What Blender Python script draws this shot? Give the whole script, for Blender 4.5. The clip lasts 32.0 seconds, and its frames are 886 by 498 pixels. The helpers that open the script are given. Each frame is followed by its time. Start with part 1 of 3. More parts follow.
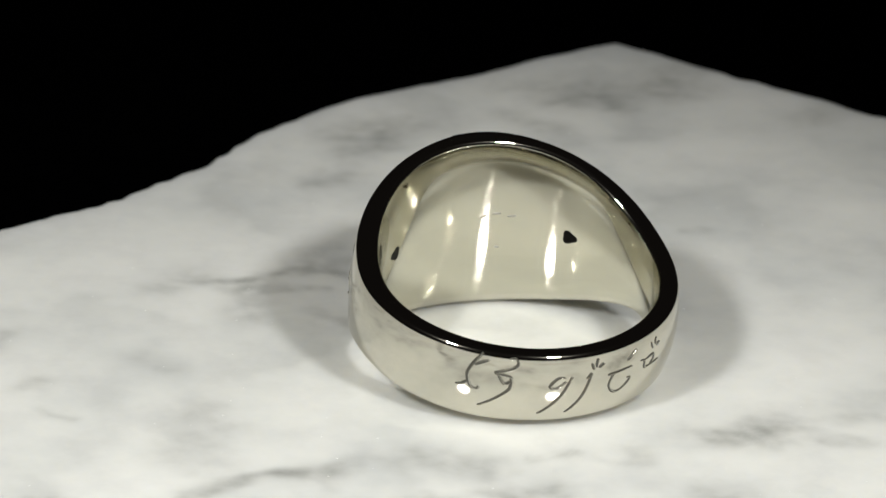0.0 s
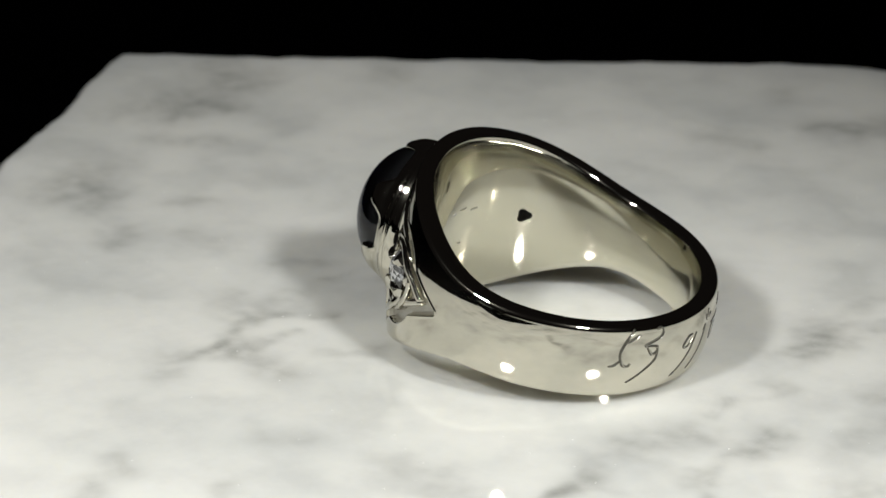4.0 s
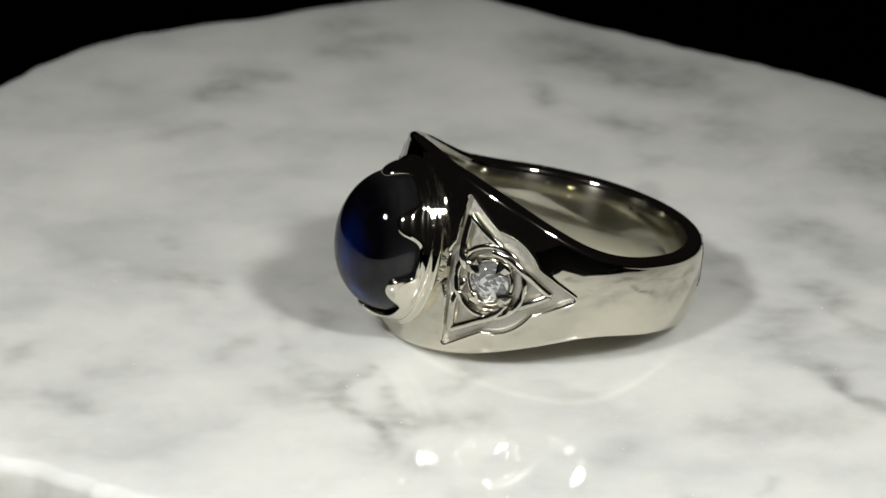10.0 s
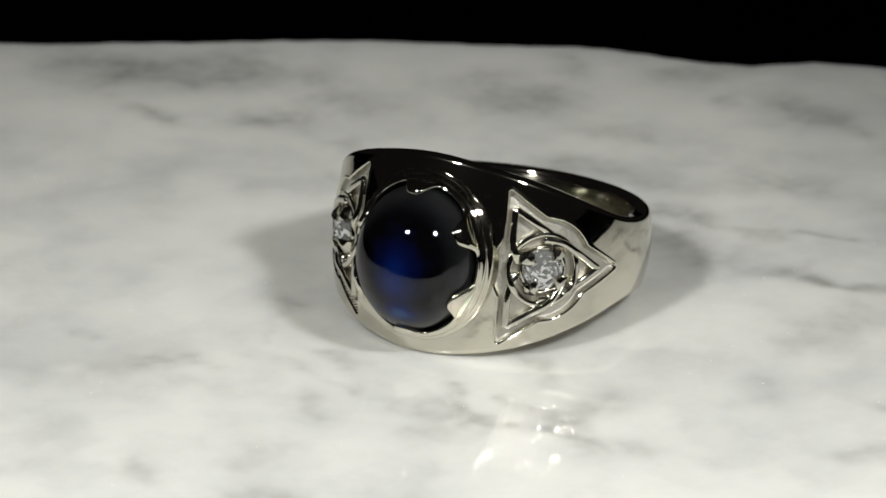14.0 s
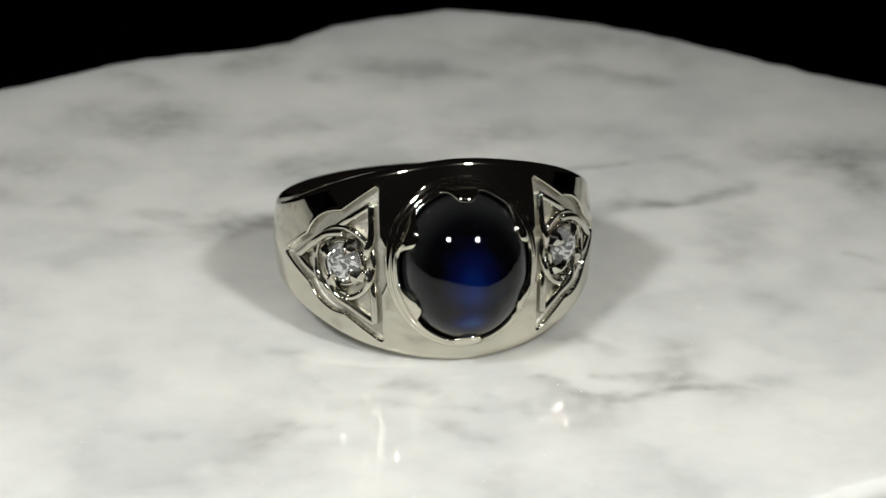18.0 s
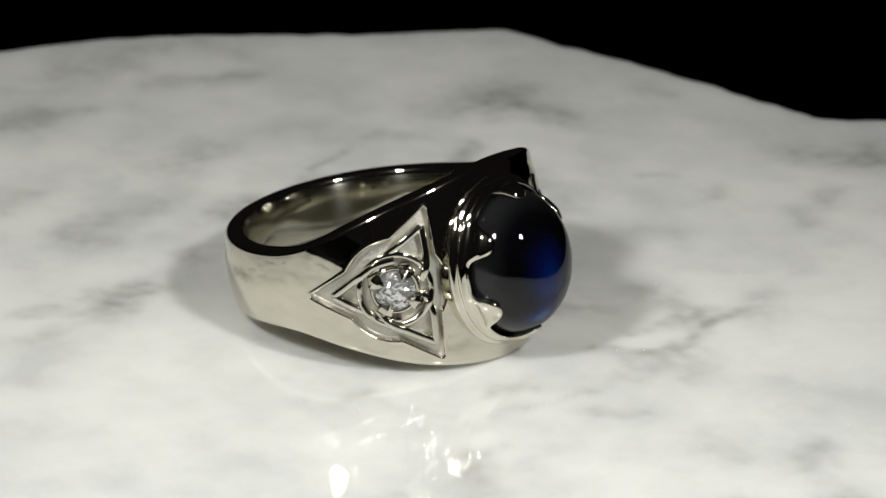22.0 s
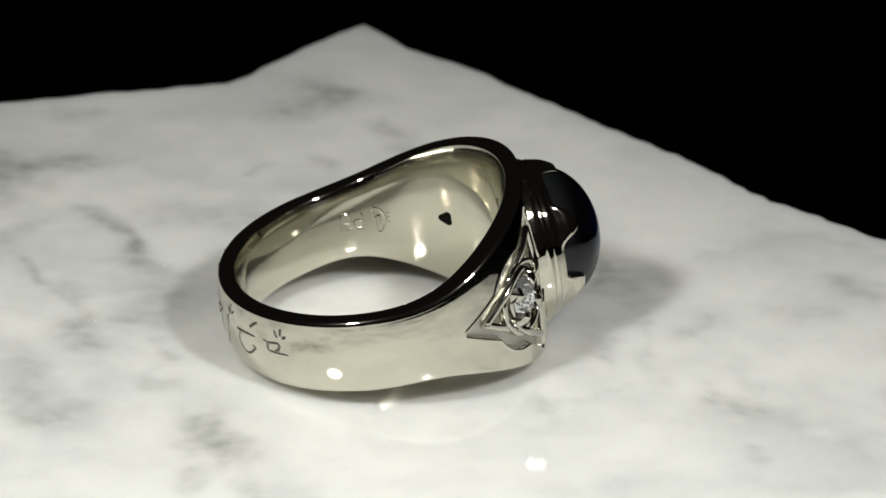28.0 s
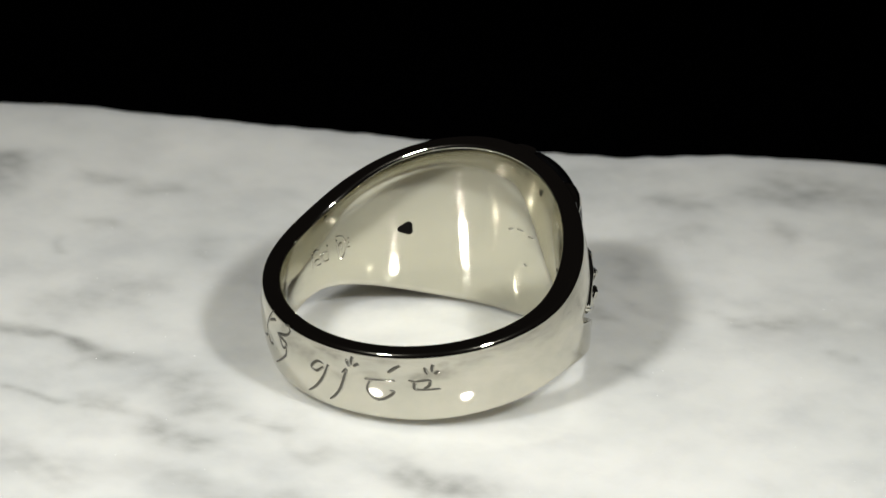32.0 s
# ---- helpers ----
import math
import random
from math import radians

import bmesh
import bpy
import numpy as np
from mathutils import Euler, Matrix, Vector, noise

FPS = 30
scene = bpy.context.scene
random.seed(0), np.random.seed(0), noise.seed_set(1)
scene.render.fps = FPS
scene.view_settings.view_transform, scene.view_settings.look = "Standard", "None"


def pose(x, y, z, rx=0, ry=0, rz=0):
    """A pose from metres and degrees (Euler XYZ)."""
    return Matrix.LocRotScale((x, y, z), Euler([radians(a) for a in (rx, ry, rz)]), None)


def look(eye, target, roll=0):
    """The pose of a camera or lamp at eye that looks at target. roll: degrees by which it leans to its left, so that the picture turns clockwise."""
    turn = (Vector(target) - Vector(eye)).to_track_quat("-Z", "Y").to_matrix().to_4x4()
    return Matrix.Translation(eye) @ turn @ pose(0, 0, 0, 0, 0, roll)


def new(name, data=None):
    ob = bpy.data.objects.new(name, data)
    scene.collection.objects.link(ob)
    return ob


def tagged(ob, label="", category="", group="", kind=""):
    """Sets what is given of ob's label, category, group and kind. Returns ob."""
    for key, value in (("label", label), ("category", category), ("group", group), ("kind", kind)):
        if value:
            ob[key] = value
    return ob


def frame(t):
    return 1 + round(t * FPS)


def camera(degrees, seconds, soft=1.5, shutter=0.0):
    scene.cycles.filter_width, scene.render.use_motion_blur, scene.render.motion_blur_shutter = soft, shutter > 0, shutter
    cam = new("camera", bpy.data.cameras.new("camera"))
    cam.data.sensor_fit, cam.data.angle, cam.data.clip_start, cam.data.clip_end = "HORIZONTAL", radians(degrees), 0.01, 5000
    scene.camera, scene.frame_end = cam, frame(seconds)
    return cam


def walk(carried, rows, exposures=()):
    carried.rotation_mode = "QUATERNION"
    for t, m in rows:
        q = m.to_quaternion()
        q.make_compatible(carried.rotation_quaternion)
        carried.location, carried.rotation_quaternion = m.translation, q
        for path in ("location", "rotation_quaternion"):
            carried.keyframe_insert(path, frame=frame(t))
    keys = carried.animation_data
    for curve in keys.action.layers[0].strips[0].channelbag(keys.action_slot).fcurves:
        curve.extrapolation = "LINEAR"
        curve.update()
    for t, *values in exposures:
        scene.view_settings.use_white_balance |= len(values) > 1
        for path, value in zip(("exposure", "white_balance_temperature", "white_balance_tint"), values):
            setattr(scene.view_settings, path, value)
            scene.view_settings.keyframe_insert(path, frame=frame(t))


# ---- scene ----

MM = 0.001
SPIN = 9.561          # degrees a second, the slow turn of the stone slab

# ---- camera: it stands still ----
cam = camera(12.74, 32.0)
EYE = Vector((0.0, -0.263, 0.11745))
AHEAD = Vector((-0.005968, 0.920993, -0.389534))
stand = look(EYE, EYE + AHEAD, 1.424)
cam.data.dof.use_dof, cam.data.dof.focus_distance, cam.data.dof.aperture_fstop = True, 0.278, 72.0
walk(cam, [(0.0, stand), (32.0, stand)])

# ---- light: a dark room, two small lamps to the left and right over the camera ----
world = bpy.data.worlds.new("dark_room")
world.use_nodes = True
world.node_tree.nodes["Background"].inputs[0].default_value = (0.95, 0.82, 0.80, 1)
world.node_tree.nodes["Background"].inputs[1].default_value = 0.006
scene.world = world
scene.cycles.caustics_reflective, scene.cycles.blur_glossy, scene.cycles.sample_clamp_indirect = True, 1.0, 0.0     # the metal throws light on the stone


def lamp(name, azimuth, elevation, distance, watts, radius, colour):
    data = bpy.data.lights.new(name, "SPOT")
    data.energy, data.shadow_soft_size, data.color = watts, radius, colour
    data.spot_size, data.spot_blend = radians(66), 0.9
    a, e = radians(azimuth), radians(elevation)
    at = Vector((math.sin(a) * math.cos(e), -math.cos(a) * math.cos(e), math.sin(e))) * distance + Vector((0, 0, 0.006))
    ob = new(name, data)
    ob.matrix_world = look(at, (-0.011, -0.016, 0.006))
    return ob


lamp("lamp_left", -34.5, 42, 0.166, 0.775, 0.0095, (0.985, 0.985, 0.94))
lamp("lamp_right", 34.5, 42, 0.166, 0.80, 0.0095, (0.985, 0.985, 0.94))


# ---- materials ----
def material(name, colour, rough, metal=0.0):
    m = bpy.data.materials.new(name)
    m.use_nodes = True
    b = m.node_tree.nodes["Principled BSDF"]
    b.inputs["Base Color"].default_value = (*colour, 1)
    b.inputs["Roughness"].default_value = rough
    b.inputs["Metallic"].default_value = metal
    return m, m.node_tree, b


def noise_node(tree, scale, detail, coords="Object", rough=0.55):
    tc = tree.nodes.new("ShaderNodeTexCoord")
    n = tree.nodes.new("ShaderNodeTexNoise")
    n.inputs["Scale"].default_value, n.inputs["Detail"].default_value, n.inputs["Roughness"].default_value = scale, detail, rough
    tree.links.new(tc.outputs[coords], n.inputs["Vector"])
    return n


def ramp_node(tree, value, stops):
    r = tree.nodes.new("ShaderNodeValToRGB")
    while len(r.color_ramp.elements) < len(stops):
        r.color_ramp.elements.new(0.5)
    for e, (p, c) in zip(r.color_ramp.elements, stops):
        e.position, e.color = p, (*c, 1) if len(c) == 3 else c
    tree.links.new(value, r.inputs["Fac"])
    return r


def bump_node(tree, height, strength, distance, target):
    b = tree.nodes.new("ShaderNodeBump")
    b.inputs["Strength"].default_value, b.inputs["Distance"].default_value = strength, distance
    tree.links.new(height, b.inputs["Height"])
    tree.links.new(b.outputs["Normal"], target.inputs["Normal"])
    return b


def mat_marble():
    m, tree, b = material("white_marble", (0.78, 0.78, 0.75), 0.3)
    cloud = noise_node(tree, 60, 5)
    fine = noise_node(tree, 420, 6, rough=0.62)
    grain = noise_node(tree, 2600, 2)
    vein = tree.nodes.new("ShaderNodeAttribute")
    vein.attribute_name = "stain"
    base = ramp_node(tree, cloud.outputs["Fac"], [(0.30, (0.66, 0.67, 0.66)), (0.52, (0.80, 0.80, 0.775)), (0.72, (0.87, 0.865, 0.835))])
    soft = ramp_node(tree, fine.outputs["Fac"], [(0.36, (0.55, 0.55, 0.55)), (0.50, (0.75, 0.75, 0.75)), (0.64, (0.9, 0.9, 0.9))])
    warp = noise_node(tree, 30, 4, rough=0.5)
    ridge = ramp_node(tree, warp.outputs["Fac"], [(0.462, (0, 0, 0)), (0.492, (0.11, 0.11, 0.11)), (0.520, (0, 0, 0))])
    patch = ramp_node(tree, cloud.outputs["Fac"], [(0.40, (1, 1, 1)), (0.56, (0, 0, 0))])
    thin = tree.nodes.new("ShaderNodeMath")
    thin.operation = "MULTIPLY"
    tree.links.new(ridge.outputs["Color"], thin.inputs[0])
    tree.links.new(patch.outputs["Color"], thin.inputs[1])
    amount = tree.nodes.new("ShaderNodeMath")
    amount.operation = "MULTIPLY"
    tree.links.new(vein.outputs["Fac"], amount.inputs[0])
    tree.links.new(soft.outputs["Color"], amount.inputs[1])
    mix = tree.nodes.new("ShaderNodeMix")
    mix.data_type = "RGBA"
    both = tree.nodes.new("ShaderNodeMath")
    both.operation, both.use_clamp = "ADD", True
    tree.links.new(amount.outputs[0], both.inputs[0])
    tree.links.new(thin.outputs[0], both.inputs[1])
    tree.links.new(both.outputs[0], mix.inputs["Factor"])
    mottle = noise_node(tree, 190, 5, rough=0.6)
    tone = ramp_node(tree, mottle.outputs["Fac"], [(0.32, (0.925, 0.925, 0.925)), (0.52, (0.995, 0.995, 0.99)), (0.68, (1.02, 1.02, 1.01))])
    clouded = tree.nodes.new("ShaderNodeMix")
    clouded.data_type, clouded.blend_type = "RGBA", "MULTIPLY"
    clouded.inputs["Factor"].default_value = 1.0
    tree.links.new(base.outputs["Color"], clouded.inputs["A"])
    tree.links.new(tone.outputs["Color"], clouded.inputs["B"])
    tree.links.new(clouded.outputs["Result"], mix.inputs["A"])
    mix.inputs["B"].default_value = (0.20, 0.20, 0.185, 1)
    tree.links.new(mix.outputs["Result"], b.inputs["Base Color"])
    rough = ramp_node(tree, fine.outputs["Fac"], [(0.3, (0.02,) * 3), (0.7, (0.06,) * 3)])
    tree.links.new(rough.outputs["Color"], b.inputs["Roughness"])
    bump_node(tree, grain.outputs["Fac"], 0.03, 0.0001, b)
    b.inputs["Subsurface Weight"].default_value = 0.75
    b.inputs["IOR"].default_value = 1.6
    b.inputs["Subsurface Radius"].default_value = (1.0, 0.95, 0.85)
    b.inputs["Subsurface Scale"].default_value = 0.005
    return m


def mat_metal(name, colour, rough, grain, strength, wear=0.03):
    m, tree, b = material(name, colour, rough, 1.0)
    n = noise_node(tree, grain, 4)
    r = ramp_node(tree, n.outputs["Fac"], [(0.3, (rough * 0.7,) * 3), (0.7, (rough * 1.4,) * 3)])
    tree.links.new(r.outputs["Color"], b.inputs["Roughness"])
    if strength:
        bump_node(tree, n.outputs["Fac"], strength, 0.00004, b)
    if rough < 0.1:            # hair-fine wear: a small part of the shine is spread
        worn = tree.nodes.new("ShaderNodeBsdfPrincipled")
        worn.inputs["Base Color"].default_value = (*colour, 1)
        worn.inputs["Metallic"].default_value, worn.inputs["Roughness"].default_value = 1.0, 0.2
        mix = tree.nodes.new("ShaderNodeMixShader")
        mix.inputs[0].default_value = wear
        tree.links.new(b.outputs[0], mix.inputs[1])
        tree.links.new(worn.outputs[0], mix.inputs[2])
        tree.links.new(mix.outputs[0], tree.nodes["Material Output"].inputs[0])
    return m


def mixed(name, fac, first, second):
    """Two surface shaders mixed: each is a node type and its inputs."""
    m = bpy.data.materials.new(name)
    m.use_nodes = True
    tree = m.node_tree
    tree.nodes.remove(tree.nodes["Principled BSDF"])
    mix = tree.nodes.new("ShaderNodeMixShader")
    mix.inputs[0].default_value = fac
    for k, (kind, values) in enumerate((first, second)):
        n = tree.nodes.new(kind)
        for key, v in values.items():
            n.inputs[key].default_value = v
        tree.links.new(n.outputs[0], mix.inputs[1 + k])
    tree.links.new(mix.outputs[0], tree.nodes["Material Output"].inputs[0])
    return m


def mat_sapphire():
    return mixed("blue_star_sapphire", 0.85,
                 ("ShaderNodeBsdfPrincipled", {"Base Color": (0.004, 0.004, 0.005, 1), "Roughness": 0.02, "IOR": 1.55}),
                 ("ShaderNodeBsdfGlass", {"Color": (0.60, 0.61, 0.65, 1), "Roughness": 0.0, "IOR": 1.55}))


def mat_diamond():
    """Facets that throw most of the light back, as a cut stone does, and let some through."""
    return mixed("clear_diamond", 0.35,
                 ("ShaderNodeBsdfPrincipled", {"Base Color": (0.92, 0.93, 0.94, 1), "Roughness": 0.05, "Metallic": 0.80}),
                 ("ShaderNodeBsdfGlass", {"Color": (0.99, 0.99, 0.99, 1), "Roughness": 0.0, "IOR": 2.42}))


MARBLE = mat_marble()
GOLD = mat_metal("polished_white_gold", (0.64, 0.615, 0.53), 0.009, 190, 0.25)
BORE = mat_metal("bore_white_gold", (0.60, 0.58, 0.485), 0.03, 190, 0.0, wear=0.28)
KNOT = mat_metal("soft_polished_white_gold", (0.60, 0.58, 0.51), 0.08, 2600, 0.25)
SATIN = mat_metal("stippled_white_gold", (0.58, 0.565, 0.515), 0.48, 5200, 1.0)


def polishing_lines(mat):
    """Fine lines round the bore that draw a lamp's image out along the finger."""
    tree = mat.node_tree
    tc, at = tree.nodes.new("ShaderNodeTexCoord"), tree.nodes.new("ShaderNodeMapping")
    at.inputs["Scale"].default_value = (60, 60, 9000)
    n = tree.nodes.new("ShaderNodeTexNoise")
    n.inputs["Scale"].default_value, n.inputs["Detail"].default_value = 1.0, 3.0
    tree.links.new(tc.outputs["Object"], at.inputs["Vector"])
    tree.links.new(at.outputs["Vector"], n.inputs["Vector"])
    along = tree.nodes.new("ShaderNodeTangent")
    along.direction_type, along.axis = "RADIAL", "Z"
    for b in [q for q in tree.nodes if q.bl_idname == "ShaderNodeBsdfPrincipled"]:
        bump_node(tree, n.outputs["Fac"], 0.03, 0.00005, b)
        b.inputs["Anisotropic"].default_value, b.inputs["Anisotropic Rotation"].default_value = 0.9, 0.25
        tree.links.new(along.outputs["Tangent"], b.inputs["Tangent"])


polishing_lines(BORE)
# darker metal for the letter strokes on the band
DARK = mat_metal("dark_stroke_metal", (0.15, 0.143, 0.125), 0.40, 3000, 0.3)
HOLE_SHADE = mat_metal("painted_hole_shade", (0.012, 0.011, 0.010), 0.6, 3000, 0.0)


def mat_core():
    """The gem's inner dome: near black, its blue glow and grey haze painted as colour."""
    m, tree, b = material("painted_glow_core", (0.004, 0.004, 0.006), 0.5)
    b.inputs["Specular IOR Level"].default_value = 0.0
    painted_glow = tree.nodes.new("ShaderNodeAttribute")
    painted_glow.attribute_name = "painted_glow"
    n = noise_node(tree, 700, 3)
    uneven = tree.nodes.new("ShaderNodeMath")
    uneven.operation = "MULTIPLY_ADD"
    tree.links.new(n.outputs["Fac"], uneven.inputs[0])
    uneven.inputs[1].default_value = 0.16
    tree.links.new(painted_glow.outputs["Fac"], uneven.inputs[2])
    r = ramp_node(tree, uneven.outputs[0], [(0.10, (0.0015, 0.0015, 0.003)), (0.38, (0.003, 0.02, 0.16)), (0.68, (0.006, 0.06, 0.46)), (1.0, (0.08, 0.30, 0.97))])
    painted_haze = tree.nodes.new("ShaderNodeAttribute")
    painted_haze.attribute_name = "haze"
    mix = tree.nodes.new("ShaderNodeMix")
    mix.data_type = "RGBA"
    tree.links.new(painted_haze.outputs["Fac"], mix.inputs["Factor"])
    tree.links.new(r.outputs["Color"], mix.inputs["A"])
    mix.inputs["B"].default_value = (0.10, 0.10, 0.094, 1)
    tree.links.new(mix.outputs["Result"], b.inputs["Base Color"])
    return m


GLOW_CORE = mat_core()
SAPPHIRE = mat_sapphire()
DIAMOND = mat_diamond()
CRYSTAL = material("calcite_crystal", (0.93, 0.93, 0.91), 0.12)[0]
CLOTH, _t, _b = material("black_velvet", (0.0025, 0.0025, 0.003), 0.95)
_n = noise_node(_t, 700, 4)
_r = ramp_node(_t, _n.outputs["Fac"], [(0.3, (0.0003, 0.0003, 0.0004)), (0.7, (0.0009, 0.0009, 0.0011))])
_t.links.new(_r.outputs["Color"], _b.inputs["Base Color"])
_b.inputs["Specular IOR Level"].default_value = 0.0


# ---- mesh helpers ----
def mesh_of(name, verts, faces, mat, smooth=True):
    me = bpy.data.meshes.new(name)
    me.from_pydata([tuple(v) for v in verts], [], [tuple(f) for f in faces])
    me.materials.append(mat)
    bm = bmesh.new()
    bm.from_mesh(me)
    bmesh.ops.recalc_face_normals(bm, faces=bm.faces)
    bm.to_mesh(me)
    bm.free()
    if smooth:
        me.polygons.foreach_set("use_smooth", [True] * len(me.polygons))
    me.update()
    return me


def part(name, me, parent, label=""):
    ob = new(name, me)
    ob.parent = parent
    return tagged(ob, label=label)


def grid_faces(rows, cols, closed_rows=False, closed_cols=False, start=0):
    out = []
    for i in range(rows if closed_rows else rows - 1):
        for j in range(cols if closed_cols else cols - 1):
            a, b = i, (i + 1) % rows
            c, d = j, (j + 1) % cols
            out.append((start + a * cols + c, start + a * cols + d, start + b * cols + d, start + b * cols + c))
    return out


def smooth_step(a, b, x):
    t = np.clip((x - a) / (b - a), 0, 1)
    return t * t * (3 - 2 * t)


# ---- ground ----
def build_ground():
    n = 40
    verts = [((i / n - 0.5) * 4, (j / n - 0.5) * 4, -0.0202) for i in range(n + 1) for j in range(n + 1)]
    ob = new("ground", mesh_of("ground", verts, grid_faces(n + 1, n + 1), CLOTH))
    tagged(ob, "matt black cloth covering the table under the slab", "tabletop", kind="structure")


build_ground()

# ---- the marble slab: broken outline as angle and reach in mm ----
OUTLINE = [(0, 75.4), (9, 71.8), (22, 69.8), (28, 66.8), (32, 64.2), (38, 62), (46, 59.7), (58, 59.2), (68, 60.9), (74, 63.3), (79, 65.7), (85, 59),
           (89, 54.8), (97, 50.4), (103, 47.5), (111, 43.3), (118, 39.8), (121, 38.2), (125, 36.7), (140, 35), (148, 36.3), (156, 38.1), (162, 39.9),
           (169, 42.7), (177, 47.4), (183, 52.8), (188, 56.9), (191, 62.8), (198, 56.3), (203, 52.2), (206, 50.9), (213, 51.7), (222, 54.4), (232,
           57.9), (237, 61.4), (242, 60.5), (249, 59.8), (258, 61.8), (268, 64.9), (280, 67.5), (289, 63.9), (293, 60.6), (298, 60), (304, 60.8),
           (316, 60.5), (326, 62.4), (336, 64.4), (346, 69), (351, 72.8), (355, 76.7)]
TILT_X, TILT_Y = -0.0143, -0.0126    # slope of the slab's face

# grey clouds and veins in the stone: from x, y to x, y, breadth in mm, depth of the grey
STAINS = []
STAINS += [(11.0, 5.9, 12.8, 6.1, 0.9, 0.30), (42.1, 19.9, 43.1, 17.6, 2.7, 0.35), (60.4, 5.9, 60.3, 3.2, 3.4, 0.50), (51.2, 17.6, 52.3, 14.9, 2.9, 0.60), (55.9, 14.8, 54.9, 11.5, 2.7, 0.50), (63.7, 3.6, 63.7, 0.9, 2.1, 0.45), (54.2, 25.8, 52.9, 23.7, 2.1, 0.30), (67.4, 5.7, 69.5, 4.1, 3.0, 0.40)]
STAINS += [(10.0, 18.2, 9.9, 20.4, 1.6, 0.40), (18.8, 21.8, 16.9, 21.3, 0.8, 0.35), (3.3, 10.2, 1.4, 10.4, 1.3, 0.40), (12.0, 26.0, 11.2, 21.0, 4.5, 0.20), (4.3, 44.7, 6.2, 42.2, 2.5, 0.40), (17.6, 57.9, 17.7, 53.1, 4.0, 0.40), (7.9, 49.6, 11.7, 49.4, 3.5, 0.50), (3.2, 52.6, 16.6, 52.8, 4.5, 0.30), (30.0, 49.6, 29.1, 47.1, 2.6, 0.35)]
STAINS += [(-6.1, 38.4, -9.7, 34.4, 2.1, 0.40), (-1.3, 31.8, -3.7, 32.1, 1.6, 0.40), (-9.7, 29.7, -11.6, 28.2, 2.6, 0.45), (-5.6, 24.5, -6.6, 26.3, 2.2, 0.25), (-0.7, 16.5, -5.1, 17.5, 0.9, 0.30), (-6.6, 7.4, -9.6, 11.1, 0.7, 0.40), (-12.8, 11.2, -10.2, 14.6, 3.0, 0.30), (-9.9, 39.0, -5.8, 41.4, 4.2, 0.45)]
STAINS += [(-23.5, 5.5, -22.3, 4.6, 1.4, 0.35), (-8.0, 11.1, -17.8, 7.4, 0.7, 0.35), (-20.0, 7.2, -14.6, 7.2, 2.2, 0.40), (-7.3, 0.8, -9.7, 2.2, 1.9, 0.40), (-10.9, 6.7, -15.9, 5.5, 0.7, 0.35), (-15.9, 0.4, -15.9, 5.5, 2.4, 0.45)]
STAINS += [(-33.1, -5.1, -33.9, -6.3, 1.7, 0.40), (-22.6, -7.5, -20.9, -9.1, 1.8, 0.30), (-29.2, -12.0, -29.9, -13.5, 1.4, 0.45), (-28.6, -17.4, -27.0, -17.7, 0.7, 0.30), (-38.6, -8.7, -36.5, -7.4, 1.4, 0.45), (-44.1, -13.8, -42.9, -12.9, 2.9, 0.40), (-39.6, -16.6, -44.1, -14.0, 3.0, 0.45), (-46.9, -15.7, -45.5, -12.2, 1.9, 0.50), (-37.4, -34.8, -37.7, -32.5, 1.9, 0.30)]
STAINS += [(-14.4, -27.7, -11.5, -25.5, 1.2, 0.40), (-11.5, -25.3, -8.1, -24.1, 1.6, 0.50), (-17.9, -16.2, -16.1, -18.6, 2.2, 0.30), (-3.2, -23.2, 1.3, -23.6, 2.7, 0.45), (-18.0, -21.8, -18.6, -24.5, 2.7, 0.30), (-16.3, -28.3, -18.0, -29.8, 1.7, 0.40), (-4.1, -30.4, -1.3, -28.7, 0.8, 0.35), (-7.8, -33.9, -4.9, -32.2, 0.6, 0.40), (-25.0, -37.0, -23.0, -34.9, 2.6, 0.40), (-26.1, -37.2, -26.8, -32.4, 2.3, 0.50), (-12.5, -35.7, -15.1, -33.0, 1.2, 0.30), (-26.8, -37.6, -28.2, -37.6, 1.8, 0.30), (-19.0, -38.1, -24.1, -38.8, 3.7, 0.45), (-1.2, -53.8, -8.2, -51.7, 2.2, 0.50), (-9.2, -60.6, -9.6, -57.1, 2.4, 0.30), (-2.5, -62.3, -4.9, -60.9, 2.1, 0.35)]
STAINS += [(4.0, -27.7, 7.0, -26.6, 2.1, 0.50), (0.8, -38.8, 6.4, -37.7, 3.1, 0.30), (5.0, -22.2, 7.4, -20.5, 0.9, 0.35), (18.0, -29.1, 17.7, -26.4, 2.2, 0.40), (12.1, -21.6, 12.3, -19.6, 1.4, 0.35), (2.8, -27.8, -2.6, -30.7, 0.5, 0.30), (14.8, -30.0, 9.5, -30.7, 1.8, 0.30), (21.0, -34.8, 18.6, -37.5, 1.9, 0.35), (36.1, -37.0, 31.5, -37.7, 4.5, 0.30), (32.5, -33.9, 29.3, -36.3, 4.5, 0.45), (35.8, -45.1, 33.4, -43.9, 2.5, 0.35), (26.7, -49.1, 23.4, -56.8, 2.7, 0.45), (20.1, -48.5, 18.2, -47.9, 1.5, 0.35), (15.4, -51.2, 10.6, -50.6, 2.6, 0.50), (10.2, -51.9, 6.8, -51.3, 1.6, 0.40), (4.4, -58.7, -0.9, -58.8, 4.1, 0.40)]
